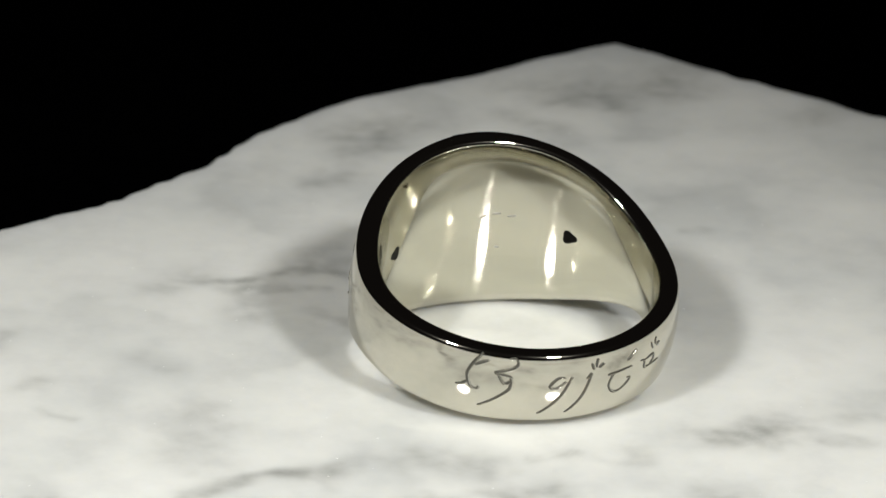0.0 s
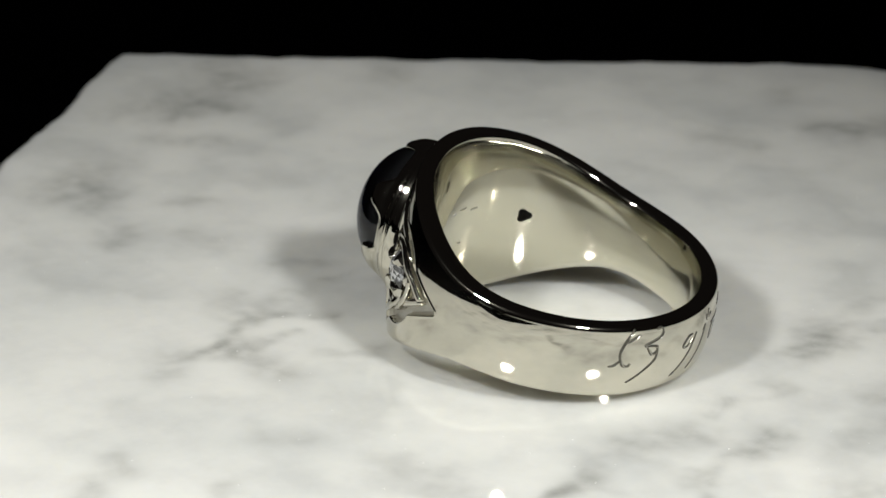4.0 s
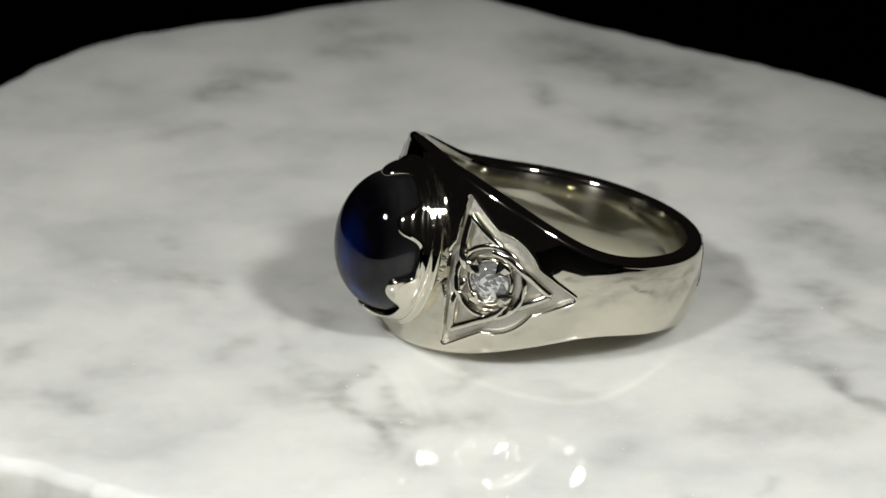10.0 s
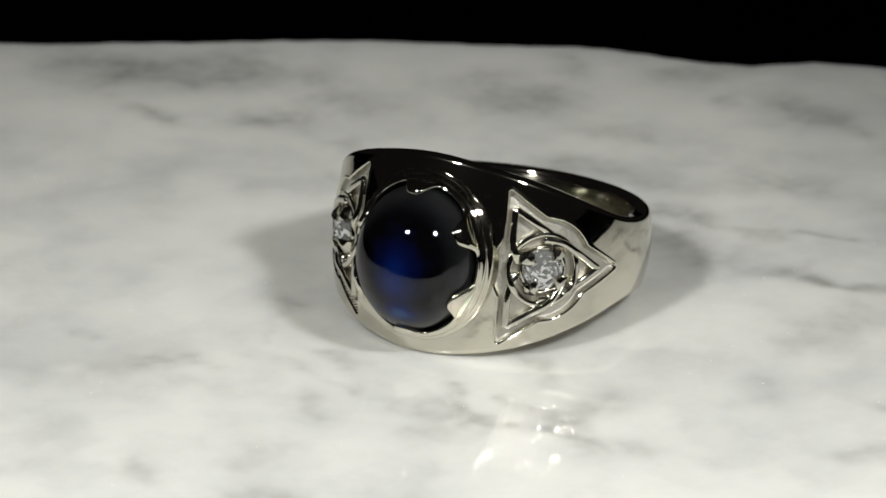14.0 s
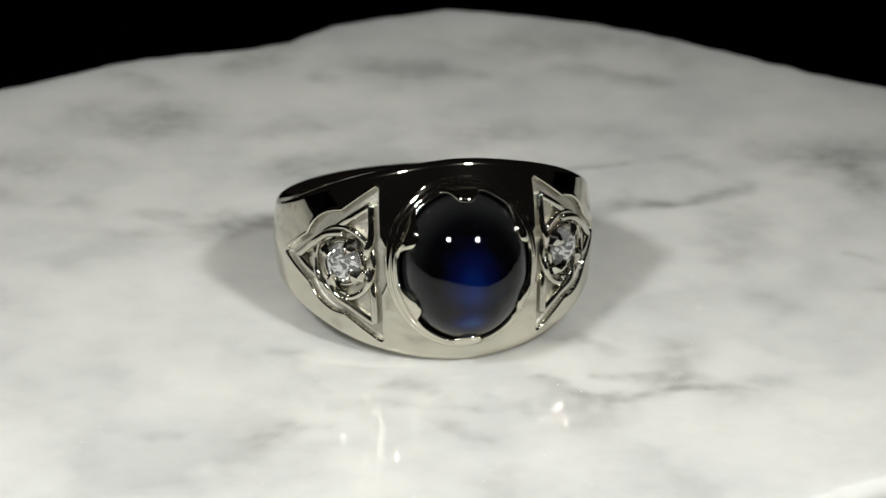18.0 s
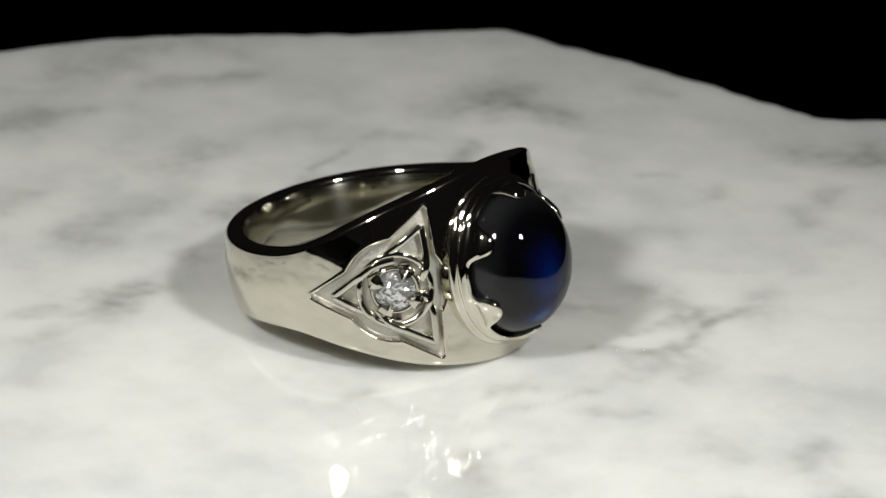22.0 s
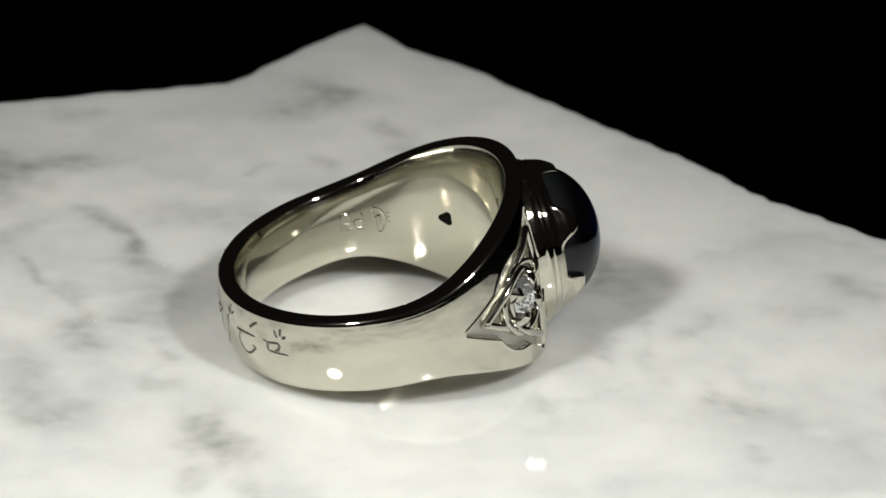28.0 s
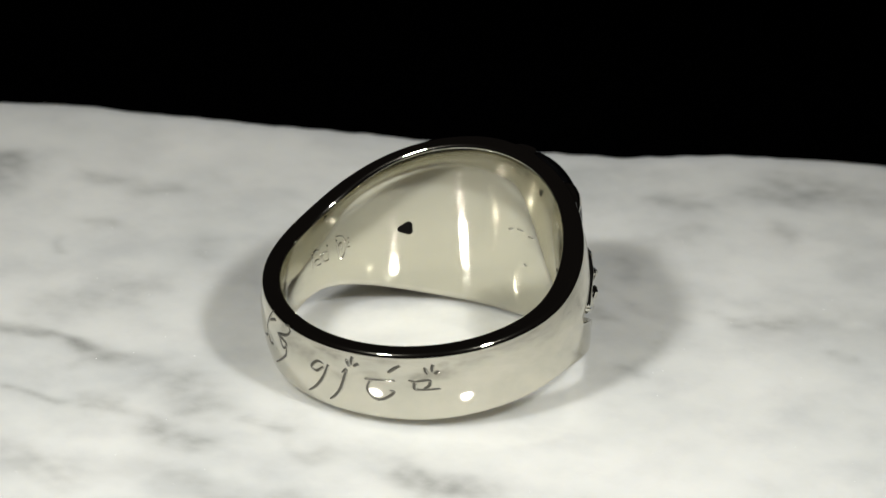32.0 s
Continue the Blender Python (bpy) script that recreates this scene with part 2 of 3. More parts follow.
STAINS += [(16.4, -17.3, 20.0, -16.1, 2.4, 0.50), (20.5, -17.5, 21.8, -14.7, 3.3, 0.45), (26.0, -13.0, 29.2, -12.3, 1.9, 0.30), (27.4, -17.0, 24.8, -16.4, 1.1, 0.35), (34.0, -18.0, 32.3, -18.0, 1.6, 0.35), (42.3, -16.1, 40.6, -18.4, 3.2, 0.50), (51.5, -24.4, 46.2, -26.7, 2.9, 0.40), (47.1, -10.8, 51.4, -11.6, 1.0, 0.40), (41.8, -24.3, 37.8, -25.6, 3.9, 0.40), (52.9, -18.2, 51.1, -21.6, 4.2, 0.50), (57.1, -11.8, 58.9, -14.7, 2.9, 0.45), (59.2, -16.5, 55.4, -23.9, 3.6, 0.40), (63.5, -13.9, 58.4, -16.6, 4.5, 0.50)]
STAINS += [(7.7, 14.0, 2.6, 13.6, 0.5, 0.15), (2.6, 13.6, -2.3, 13.1, 0.4, 0.15), (-2.3, 13.1, -6.2, 12.4, 0.4, 0.15), (-6.2, 12.4, -9.7, 10.3, 0.5, 0.14), (3.7, -26.2, -2.6, -30.9, 0.7, 0.18), (-2.6, -30.9, -9.7, -34.6, 0.7, 0.18), (6.8, -26.2, 1.8, -27.3, 0.6, 0.17), (7.5, -32.0, 2.3, -39.5, 2.6, 0.15), (52.7, -11.3, 45.6, -10.9, 1.0, 0.17), (42.6, -15.6, 38.8, -18.5, 1.8, 0.22), (19.9, -27.3, 15.0, -30.0, 1.2, 0.14), (-7.0, 7.4, -10.8, 10.8, 0.4, 0.22)]
STAINS += [(-10.8, 10.8, -16.1, 8.5, 0.5, 0.23), (-16.1, 8.5, -20.9, 6.4, 0.5, 0.23), (-6.8, 13.1, -10.8, 11.5, 0.5, 0.21), (-10.9, -24.3, -17.9, -29.1, 0.7, 0.20), (-2.9, -41.1, -8.4, -39.3, 1.5, 0.17), (-15.6, -27.9, -12.2, -25.6, 0.5, 0.20), (-12.2, -25.6, -8.7, -23.3, 0.5, 0.20), (7.4, 17.7, 10.6, 20.0, 0.9, 0.23), (-7.6, -27.7, -11.1, -25.0, 0.4, 0.17), (12.5, 5.8, 8.1, 11.9, 0.4, 0.14), (-20.6, 5.8, -15.8, 7.9, 0.5, 0.18), (-15.8, 7.9, -11.2, 10.4, 0.5, 0.18), (8.2, -20.6, 11.8, -22.0, 0.7, 0.17)]


def stain_field(x, y):
    """How grey the stone is at each place, with wavering edges."""
    p = [Vector((a * 0.16, b * 0.16, 0)) for a, b in zip(x, y)]
    wx = np.array([noise.noise(v) + 0.5 * noise.noise(v * 2.7) for v in p]) * 1.5
    wy = np.array([noise.noise(v + Vector((31, 7, 5))) + 0.5 * noise.noise(v * 2.7 + Vector((3, 9, 1))) for v in p]) * 1.5
    streak = np.array([noise.noise(v * 5.5 + Vector((0, 0, 8))) for v in p])
    x, y = x + wx, y + wy
    grey = np.zeros(len(x))
    for ax, ay, bx, by, wide, deep in STAINS:
        ex, ey = bx - ax, by - ay
        t = ((x - ax) * ex + (y - ay) * ey) / (ex * ex + ey * ey + 1e-9)
        c = np.clip(t, 0, 1)
        d = np.hypot(x - ax - c * ex, y - ay - c * ey) / (0.62 * wide + 0.25)
        g = 0.88 * deep * np.exp(-d * d) * (1 + 0.6 * streak)
        grey = 1 - (1 - grey) * (1 - np.clip(g, 0, 1))
    return grey


def build_slab():
    count = 720
    angles = np.arange(count) * 360.0 / count
    knots = np.array(OUTLINE + [(360, 75.4)], float)
    reach = np.interp(angles, knots[:, 0], knots[:, 1])
    chips = np.array([0.30 * noise.noise((7 * math.cos(a), 7 * math.sin(a), 3)) + 0.35 * noise.noise((26 * math.cos(a), 26 * math.sin(a), 9))
                      for a in np.radians(angles)])
    reach = reach + chips + 0.75
    rings = list(np.linspace(0.0, 1.0, 130)[1:] ** 0.85)
    verts, stain = [(0, 0, 0)], [0.0]
    c, s = np.cos(np.radians(angles)), np.sin(np.radians(angles))
    for k in rings:
        r = reach * k
        x, y = r * c, r * s
        drop = 0.5 * smooth_step(1.0, 0.0, reach - r) ** 2
        z = TILT_X * x + TILT_Y * y - drop
        verts += list(zip(x * MM, y * MM, z * MM))
    slope_at = [(0, 0.0), (1.2, 0.12), (2.2, 0.3), (3.3, 0.45), (4.5, 0.6), (7.2, 0.8), (8.8, 0.8), (12.5, 0.6), (17.0, 0.1), (20.0, -0.3)]
    depths = [0.95 + 0.45 * k for k in range(20)] + [10.6, 12.0, 14.0, 17.0, 20.0]
    for low in depths:
        out = np.interp(low, *zip(*slope_at))
        bumps = []
        for x, y in zip(reach * c, reach * s):
            p = Vector((x, y, -low))
            bumps.append(0.40 * noise.noise(p * 0.10) + 0.12 * noise.noise(p * 0.5 + Vector((5, 1, 2))) + 0.10 * noise.noise(p * 1.3))
        bumps = np.array(bumps) * (0.0 if low > 19 else min(1.0, (low - 0.4) / 1.2))
        r = reach - chips * smooth_step(0.6, 2.6, low) + out + bumps
        z = (TILT_X * r * c + TILT_Y * r * s) * max(0, 1 - low / 20) - low
        verts += list(zip(r * c * MM, r * s * MM, z * MM))
    faces = [(0, 1 + j, 1 + (j + 1) % count) for j in range(count)]
    total = len(rings) + len(depths)
    faces += [(f[3], f[2], f[1], f[0]) for f in grid_faces(total, count, closed_cols=True, start=1)]
    faces.append(tuple(1 + (total - 1) * count + j for j in reversed(range(count))))
    me = mesh_of("marble_slab", verts, faces, MARBLE)
    flat = np.array(verts)[:, :2] / MM
    me.attributes.new("stain", "FLOAT", "POINT").data.foreach_set("value", stain_field(flat[:, 0], flat[:, 1]))
    ob = new("marble_slab", me)
    return tagged(ob, "rough-edged slab of white marble with grey veins", "stone slab")


def build_flecks(slab):
    """Tiny bright crystal grains that catch the light on the slab's face."""
    rng = random.Random(11)
    verts, faces = [], []
    while len(faces) < 8 * 160:
        x, y = rng.uniform(-55, 70), rng.uniform(-60, 60)
        if math.hypot(x, y) > (33 if 95 < math.degrees(math.atan2(y, x)) % 360 < 225 else 50):
            continue
        if math.hypot(x - 3.4, y + 6) < 16:
            continue
        r = rng.uniform(0.03, 0.085)
        z = TILT_X * x + TILT_Y * y
        b = len(verts)
        pts = [(r, 0, 0), (0, r, 0), (-r, 0, 0), (0, -r, 0), (0, 0, r * 0.5), (0, 0, -r)]
        turn = Euler((rng.uniform(-0.5, 0.5), rng.uniform(-0.5, 0.5), rng.uniform(0, 6))).to_matrix()
        verts += [(Vector((x, y, z)) + turn @ Vector(p)) * MM for p in pts]
        for k in range(4):
            faces += [(b + k, b + (k + 1) % 4, b + 4), (b + (k + 1) % 4, b + k, b + 5)]
    flank = [v.co / MM for v in slab.data.vertices if -7.0 < v.co.z / MM < -1.4 and 100 < math.degrees(math.atan2(v.co.y, v.co.x)) % 360 < 190]
    for at in rng.sample(flank, 160):
        r = rng.uniform(0.05, 0.20)
        b = len(verts)
        turn = Euler((rng.uniform(0, 3), rng.uniform(0, 3), rng.uniform(0, 6))).to_matrix()
        verts += [(at + turn @ (Vector(p) * r)) * MM for p in ((1, 0, 0), (0, 1, 0), (-1, 0, 0), (0, -1, 0), (0, 0, 0.7), (0, 0, -0.7))]
        for k in range(4):
            faces += [(b + k, b + (k + 1) % 4, b + 4), (b + (k + 1) % 4, b + k, b + 5)]
    ob = part("crystal_grains", mesh_of("crystal_grains", verts, faces, CRYSTAL, False), slab, "tiny glinting crystal grains")
    tagged(ob, kind="stuff")


slab = build_slab()
build_flecks(slab)

# ---- the ring, in mm: x across, y to the front (the gem), z along the finger ----
RO, RI, BACK, FLARE = 11.68, 9.72, 0.2, 0.36
WIDTH = [(0, 7.34), (10, 7.22), (20, 6.92), (30, 6.52), (40, 6.02), (50, 5.41), (60, 4.68), (70, 3.93), (80, 3.28), (90, 2.92),
         (100, 2.76), (120, 2.70), (180, 2.72)]
CROWN, CROWN_BACK = 34.0, 10.5          # radius of the band's outer swelling, at the shoulders and at the back
BASE_AT, PANEL_H, PANEL_W = radians(28.6), 9.26, 5.36
MID_U, MID_V = 3.22, -0.16


def half_width(phi):
    k = np.array(WIDTH)
    d = np.degrees(np.abs(phi))
    fold = [180 - abs(180 - abs(d + e)) for e in (-6, -3, 0, 3, 6)]
    raw = np.interp(fold, k[:, 0], k[:, 1])
    return float(np.dot(raw, (0.1, 0.2, 0.4, 0.2, 0.1)))


def segment_sd(px, py, pts):
    """Signed distance to a polygon, negative inside."""
    d, inside = np.full(np.shape(px), 1e9), np.zeros(np.shape(px), bool)
    for (ax, ay), (bx, by) in zip(pts, pts[1:] + pts[:1]):
        ex, ey = bx - ax, by - ay
        t = np.clip(((px - ax) * ex + (py - ay) * ey) / (ex * ex + ey * ey), 0, 1)
        d = np.minimum(d, np.hypot(px - ax - t * ex, py - ay - t * ey))
        cross = ((ay > py) != (by > py)) & (px < (bx - ax) * (py - ay) / (by - ay + 1e-12) + ax)
        inside ^= cross
    return np.where(inside, -d, d)


def panel_sd(u, v):
    """The triangular sunk field: three long tips and a round middle."""
    v = v - MID_V
    star = []
    tips = ((PANEL_H, 0), (0.40, PANEL_W), (0.40, -PANEL_W))
    for (tx, ty), (nx, ny) in zip(tips, tips[1:] + tips[:1]):
        mx, my = (tx + nx) / 2 - MID_U, (ty + ny) / 2
        r = math.hypot(mx, my)
        dent = 0.26 if tx + nx > 2 else -0.12
        star += [(tx, ty), (MID_U + mx / r * (r - dent), my / r * (r - dent))]
    a = segment_sd(u, v, star) - 0.30
    b = np.hypot(u - MID_U, v) - 3.80
    return np.minimum(a, b)


def on_band(side, u, v, h):
    """A place on the band: u mm back from a panel's straight edge, v along the finger, h out of the surface."""
    phi = BASE_AT + u / RO
    v = v + MID_V
    r = RO - v * v / (2 * CROWN) + h
    return (side * r * math.sin(phi) * MM, r * math.cos(phi) * MM, v * MM)


def build_band(ring):
    n, m, e2, k_in = 900, 120, 0.36, 41
    phis = -math.pi + np.arange(n) * 2 * math.pi / n
    rows, depth_flag = [], []
    for phi in phis:
        w = half_width(phi)
        e = 0.46 + 0.04 * max(0.0, math.cos(phi)) ** 2
        turn = abs(math.degrees(phi))
        low = w - 0.10 * smooth_step(35, 60, turn) + 0.30 * smooth_step(80, 112, turn) - 0.20 * smooth_step(140, 172, turn)     # the lower edge waves a little
        s = np.linspace(-(low - e), w - e, m)
        swell = 1 / (1 / CROWN + (1 / CROWN_BACK - 1 / CROWN) * smooth_step(64, 108, turn))
        r = RO - s * s / (2 * swell)
        u = (abs(phi) - BASE_AT) * RO
        if -1 < u < 10.5:
            sd = panel_sd(np.full(m, u), s)
        else:
            sd = np.full(m, 9.0)
        r = r + 0.05 * np.exp(-((sd + 0.02) / 0.10) ** 2) - 0.55 * smooth_step(-0.03, -0.24, sd)
        edge = RO - (w - e) ** 2 / (2 * swell)
        edge_low = RO - (low - e) ** 2 / (2 * swell)
        corner = [(edge - e + e * math.cos(a), w - e + e * math.sin(a)) for a in np.linspace(0, math.pi / 2, 8)[1:]]
        sink = 0.30 * math.exp(-(turn / 24.0) ** 2)          # the rim falls away inwards behind the gem
        w_in = w - sink
        zs = np.linspace(w_in - e2, -(low - sink - e2), k_in)
        across = np.abs(zs / np.where(zs < 0, low, w))
        bore = RI + FLARE * (0.55 * across ** 2 + 0.45 * across ** 6)
        inner = [(bore[0] + e2 - e2 * math.sin(a), w_in - e2 + e2 * math.cos(a)) for a in np.linspace(0, math.pi / 2, 6)]
        inside = list(zip(bore, zs))[1:-1]
        loop = list(zip(r, s)) + corner + inner + inside + [(a, -b - low + w) for a, b in reversed(inner)] + [(a - edge + edge_low, -b - low + w) for a, b in reversed(corner)]
        rows.append([(rr * math.sin(phi) * MM, (rr * math.cos(phi) - BACK * (1 - smooth_step(RI, edge, rr))) * MM, zz * MM) for rr, zz in loop])
        depth_flag.append(list(sd < -0.07) + [False] * (len(loop) - m))
    cols = len(rows[0])
    verts = [p for row in rows for p in row]
    flag = np.array(depth_flag).ravel()
    faces = grid_faces(n, cols, True, True)
    floor_left = [f for f in faces if all(flag[i] for i in f) and verts[f[0]][0] < 0]
    floor_right = [f for f in faces if all(flag[i] for i in f) and verts[f[0]][0] > 0]
    taken = set(floor_left) | set(floor_right)
    kept = [f for f in faces if f not in taken]
    me = mesh_of("band", verts, kept, GOLD)
    me.materials.append(BORE)
    bore_from, bore_to = m + 7 + 6, m + 7 + 6 + k_in - 2
    for poly in me.polygons:
        if all(bore_from <= i % cols < bore_to for i in poly.vertices):
            poly.material_index = 1
    part("band", me, ring, "polished white gold band, broad in front")
    floors = []
    for chosen, side in ((floor_left, -1), (floor_right, 1)):
        used = sorted({i for f in chosen for i in f})
        index = {old: k for k, old in enumerate(used)}
        me = mesh_of("knot_panel", [verts[i] for i in used], [tuple(index[i] for i in f) for f in chosen], SATIN)
        floors.append((part("knot_panel", me, ring, "sunk triangular field of stippled white gold"), side))
    return floors


def smooth_line(pts, steps=5):
    """Catmull-Rom through the points."""
    out = []
    n = len(pts)
    for i in range(n - 1):
        a, b, c, d = pts[max(i - 1, 0)], pts[i], pts[i + 1], pts[min(i + 2, n - 1)]
        for k in range(steps):
            t = k / steps
            out.append(tuple(0.5 * (2 * b[q] + (c[q] - a[q]) * t + (2 * a[q] - 5 * b[q] + 4 * c[q] - d[q]) * t * t + (3 * b[q] - a[q] - 3 * c[q] + d[q]) * t ** 3) for q in (0, 1)))
    out.append(tuple(pts[-1]))
    return out


def sweep(points, ups, width, height, closed, section=8, flat=1.0, taper=None):
    """A rounded strand, squarer where flat is small, along points, with the given up directions."""
    n = len(points)
    verts = []
    for i, (p, up) in enumerate(zip(points, ups)):
        a, b = points[(i - 1) % n if closed else max(i - 1, 0)], points[(i + 1) % n if closed else min(i + 1, n - 1)]
        t = (Vector(b) - Vector(a)).normalized()
        up = Vector(up)
        side = t.cross(up).normalized()
        grow = taper(i / max(1, n - 1)) if taper else 1.0
        for k in range(section):
            ang = 2 * math.pi * k / section
            c, s = math.cos(ang), math.sin(ang)
            c, s = math.copysign(abs(c) ** flat, c), math.copysign(abs(s) ** flat, s)
            verts.append(Vector(p) + side * (width * grow * c) + up * (height * s))
    faces = grid_faces(n, section, closed, True)
    if not closed:
        faces += [tuple(range(section)), tuple(reversed(range((n - 1) * section, n * section)))]
    return verts, faces


def radial(side, u):
    phi = BASE_AT + u / RO
    return (side * math.sin(phi), math.cos(phi), 0)


def strand(name, curve, side, parent, width, height, closed):
    pts = [on_band(side, *c) for c in curve]
    ups = [radial(side, c[0]) for c in curve]
    v, f = sweep(pts, ups, width * MM, height * MM, closed, 20, 0.6)
    return part(name, mesh_of(name, v, f, KNOT), parent)


def build_knot(panel, side):
    """Three pointed loops that run over and under one circle."""
    far, near, wide = (7.72, 0.0), (0.80, 4.28), -0.30
    low = (near[0], -near[1])
    arms = [(near, (0.74, 2.9), (0.80, 1.7), (1.32, 0.35), 1), (near, (2.55, 3.22), (3.75, 2.45), (4.75, 1.25), -1),
            (far, (5.60, 1.32), (4.40, 2.02), (3.05, 2.20), 1), (far, (5.60, -1.32), (4.40, -2.02), (3.05, -2.20), -1),
            (low, (2.55, -3.22), (3.75, -2.45), (4.75, -1.25), 1), (low, (0.74, -2.9), (0.80, -1.7), (1.32, -0.35), -1)]
    for a, b, c, d, over in arms:
        line = smooth_line([a, b, c, d], 9)
        curve = []
        for u, v in line:
            gap = math.hypot(u - MID_U, v) - 2.58
            lift = over * 0.16 * math.exp(-(gap / 0.5) ** 2) - 0.35 * smooth_step(-0.2, -0.9, gap)
            curve.append((u, v, wide + lift))
        strand("knot_strand", curve, side, panel, 0.29, 0.42, False)
    circle = []
    for a in np.linspace(0, 2 * math.pi, 91)[:-1]:
        u, v = MID_U + 2.58 * math.cos(a), 2.58 * math.sin(a)
        lift = 0.0
        for p in arms:
            for q in smooth_line(p[:4], 9):
                d = math.hypot(q[0] - u, q[1] - v)
                if d < 0.6:
                    lift = max(lift, 0.14 * (1 - d / 0.6)) if p[4] < 0 else min(lift, -0.14 * (1 - d / 0.6))
        circle.append((u, v, wide - 0.04 + lift))
    strand("knot_circle", circle, side, panel, 0.25, 0.40, True)


def frame_at(side, u, v, h):
    """A pose on the band, z out of the surface."""
    z = Vector(radial(side, u))
    y = Vector((0, 0, 1))
    x = y.cross(z)
    m = Matrix((x, y, z)).transposed().to_4x4()
    m.translation = on_band(side, u, v, h)
    return m


def brilliant(radius, seed):
    """A round brilliant: table, crown and pavilion facets, girdle at z = 0, the crown's corners a little uneven."""
    rng = random.Random(seed)
    rings = [(0.14, 8, 0.0, 0.40), (0.26, 8, 0.5, 0.40), (0.38, 16, 0.25, 0.39), (0.50, 16, 0.5, 0.36), (0.62, 16, 0.0, 0.30), (0.75, 32, 0.5, 0.23), (0.88, 32, 0.0, 0.13), (1.0, 32, 0.0, 0.02), (1.0, 32, 0.0, -0.04), (0.55, 16, 0.0, -0.48)]
    v, f = [], []
    starts = []
    for r, n, shift, h in rings:
        starts.append((len(v), n))
        wob = 0.075 if 0 < h and r < 0.95 else 0.0
        for k in range(n):
            a = 2 * math.pi * (k + shift) / n
            v.append((radius * r * math.cos(a), radius * r * math.sin(a), radius * (h + rng.uniform(-wob, wob))))
    top, tip = len(v), len(v) + 1
    v += [(0, 0, 0.42 * radius), (0, 0, -0.86 * radius)]
    f += [(top, k, (k + 1) % 8) for k in range(8)]
    for (a, n), (b, m) in zip(starts, starts[1:]):
        if n == m:
            for k in range(n):
                f += [(a + k, b + k, a + (k + 1) % n), (a + (k + 1) % n, b + k, b + (k + 1) % n)]
        else:
            small, big, count = (a, b, n) if n < m else (b, a, m)
            for k in range(count):
                p, q = small + k, small + (k + 1) % count
                x, y, z = big + 2 * k, big + (2 * k + 1) % (2 * count), big + (2 * k + 2) % (2 * count)
                f += [(p, x, y), (p, y, q), (q, y, z)]
    last, n = starts[-1]
    f += [(tip, last + (k + 1) % n, last + k) for k in range(n)]
    return v, f


def build_diamond(ring, panel, side):
    m = frame_at(side, MID_U, 0, -0.22)
    cup_v = []
    prof = [(1.78, -0.62), (1.78, -0.12), (1.66, 0.02), (1.50, 0.02), (1.34, -0.25), (0.7, -0.75), (0.25, -1.2)]
    for r, h in prof:
        cup_v += [m @ (Vector((r * math.cos(a), r * math.sin(a), h)) * MM) for a in np.linspace(0, 2 * math.pi, 41)[:-1]]
    setting = part("setting", mesh_of("setting", cup_v, grid_faces(len(prof), 40, False, True), KNOT), ring, "small polished cup with four claws")
    v, f = brilliant(1.42, 5 + side)
    part("diamond", mesh_of("diamond", [m @ (Vector(p) * MM) for p in v], f, DIAMOND, False), setting, "round brilliant-cut clear diamond")
    for k in range(4):
        a = math.pi / 4 + 0.2 + k * math.pi / 2
        sect = [(2.04, -0.60, 0.60), (2.0, 0.05, 0.66), (1.78, 0.40, 0.62), (1.40, 0.60, 0.46), (1.04, 0.58, 0.20), (0.90, 0.48, 0.05)]
        pv = []
        for r, h, w in sect:
            for dx, dz in ((-w, -0.22), (w, -0.22), (w * 0.92, -0.10), (w * 0.12, 0.15), (-w * 0.12, 0.15), (-w * 0.92, -0.10)):
                q = Vector((r, dx, h + dz)) if h > 0.3 else Vector((r + dz, dx, h))
                pv.append(m @ (Matrix.Rotation(a, 3, "Z") @ q * MM))
        pf = grid_faces(len(sect), 6, False, True) + [tuple(range(6)), tuple(reversed(range(30, 36)))]
        part("claw", mesh_of("claw", pv, pf, KNOT, False), setting)


# the oval gem and its scalloped collar
GEM_Y, GEM_A, GEM_C, GEM_B, GEM_P = 12.0, 4.45, 5.25, 4.32, 2.06


def gem_scale(y):
    k = np.clip((y - GEM_Y) / GEM_B, 0, 0.999)
    return (1 - k ** GEM_P) ** (1 / GEM_P)


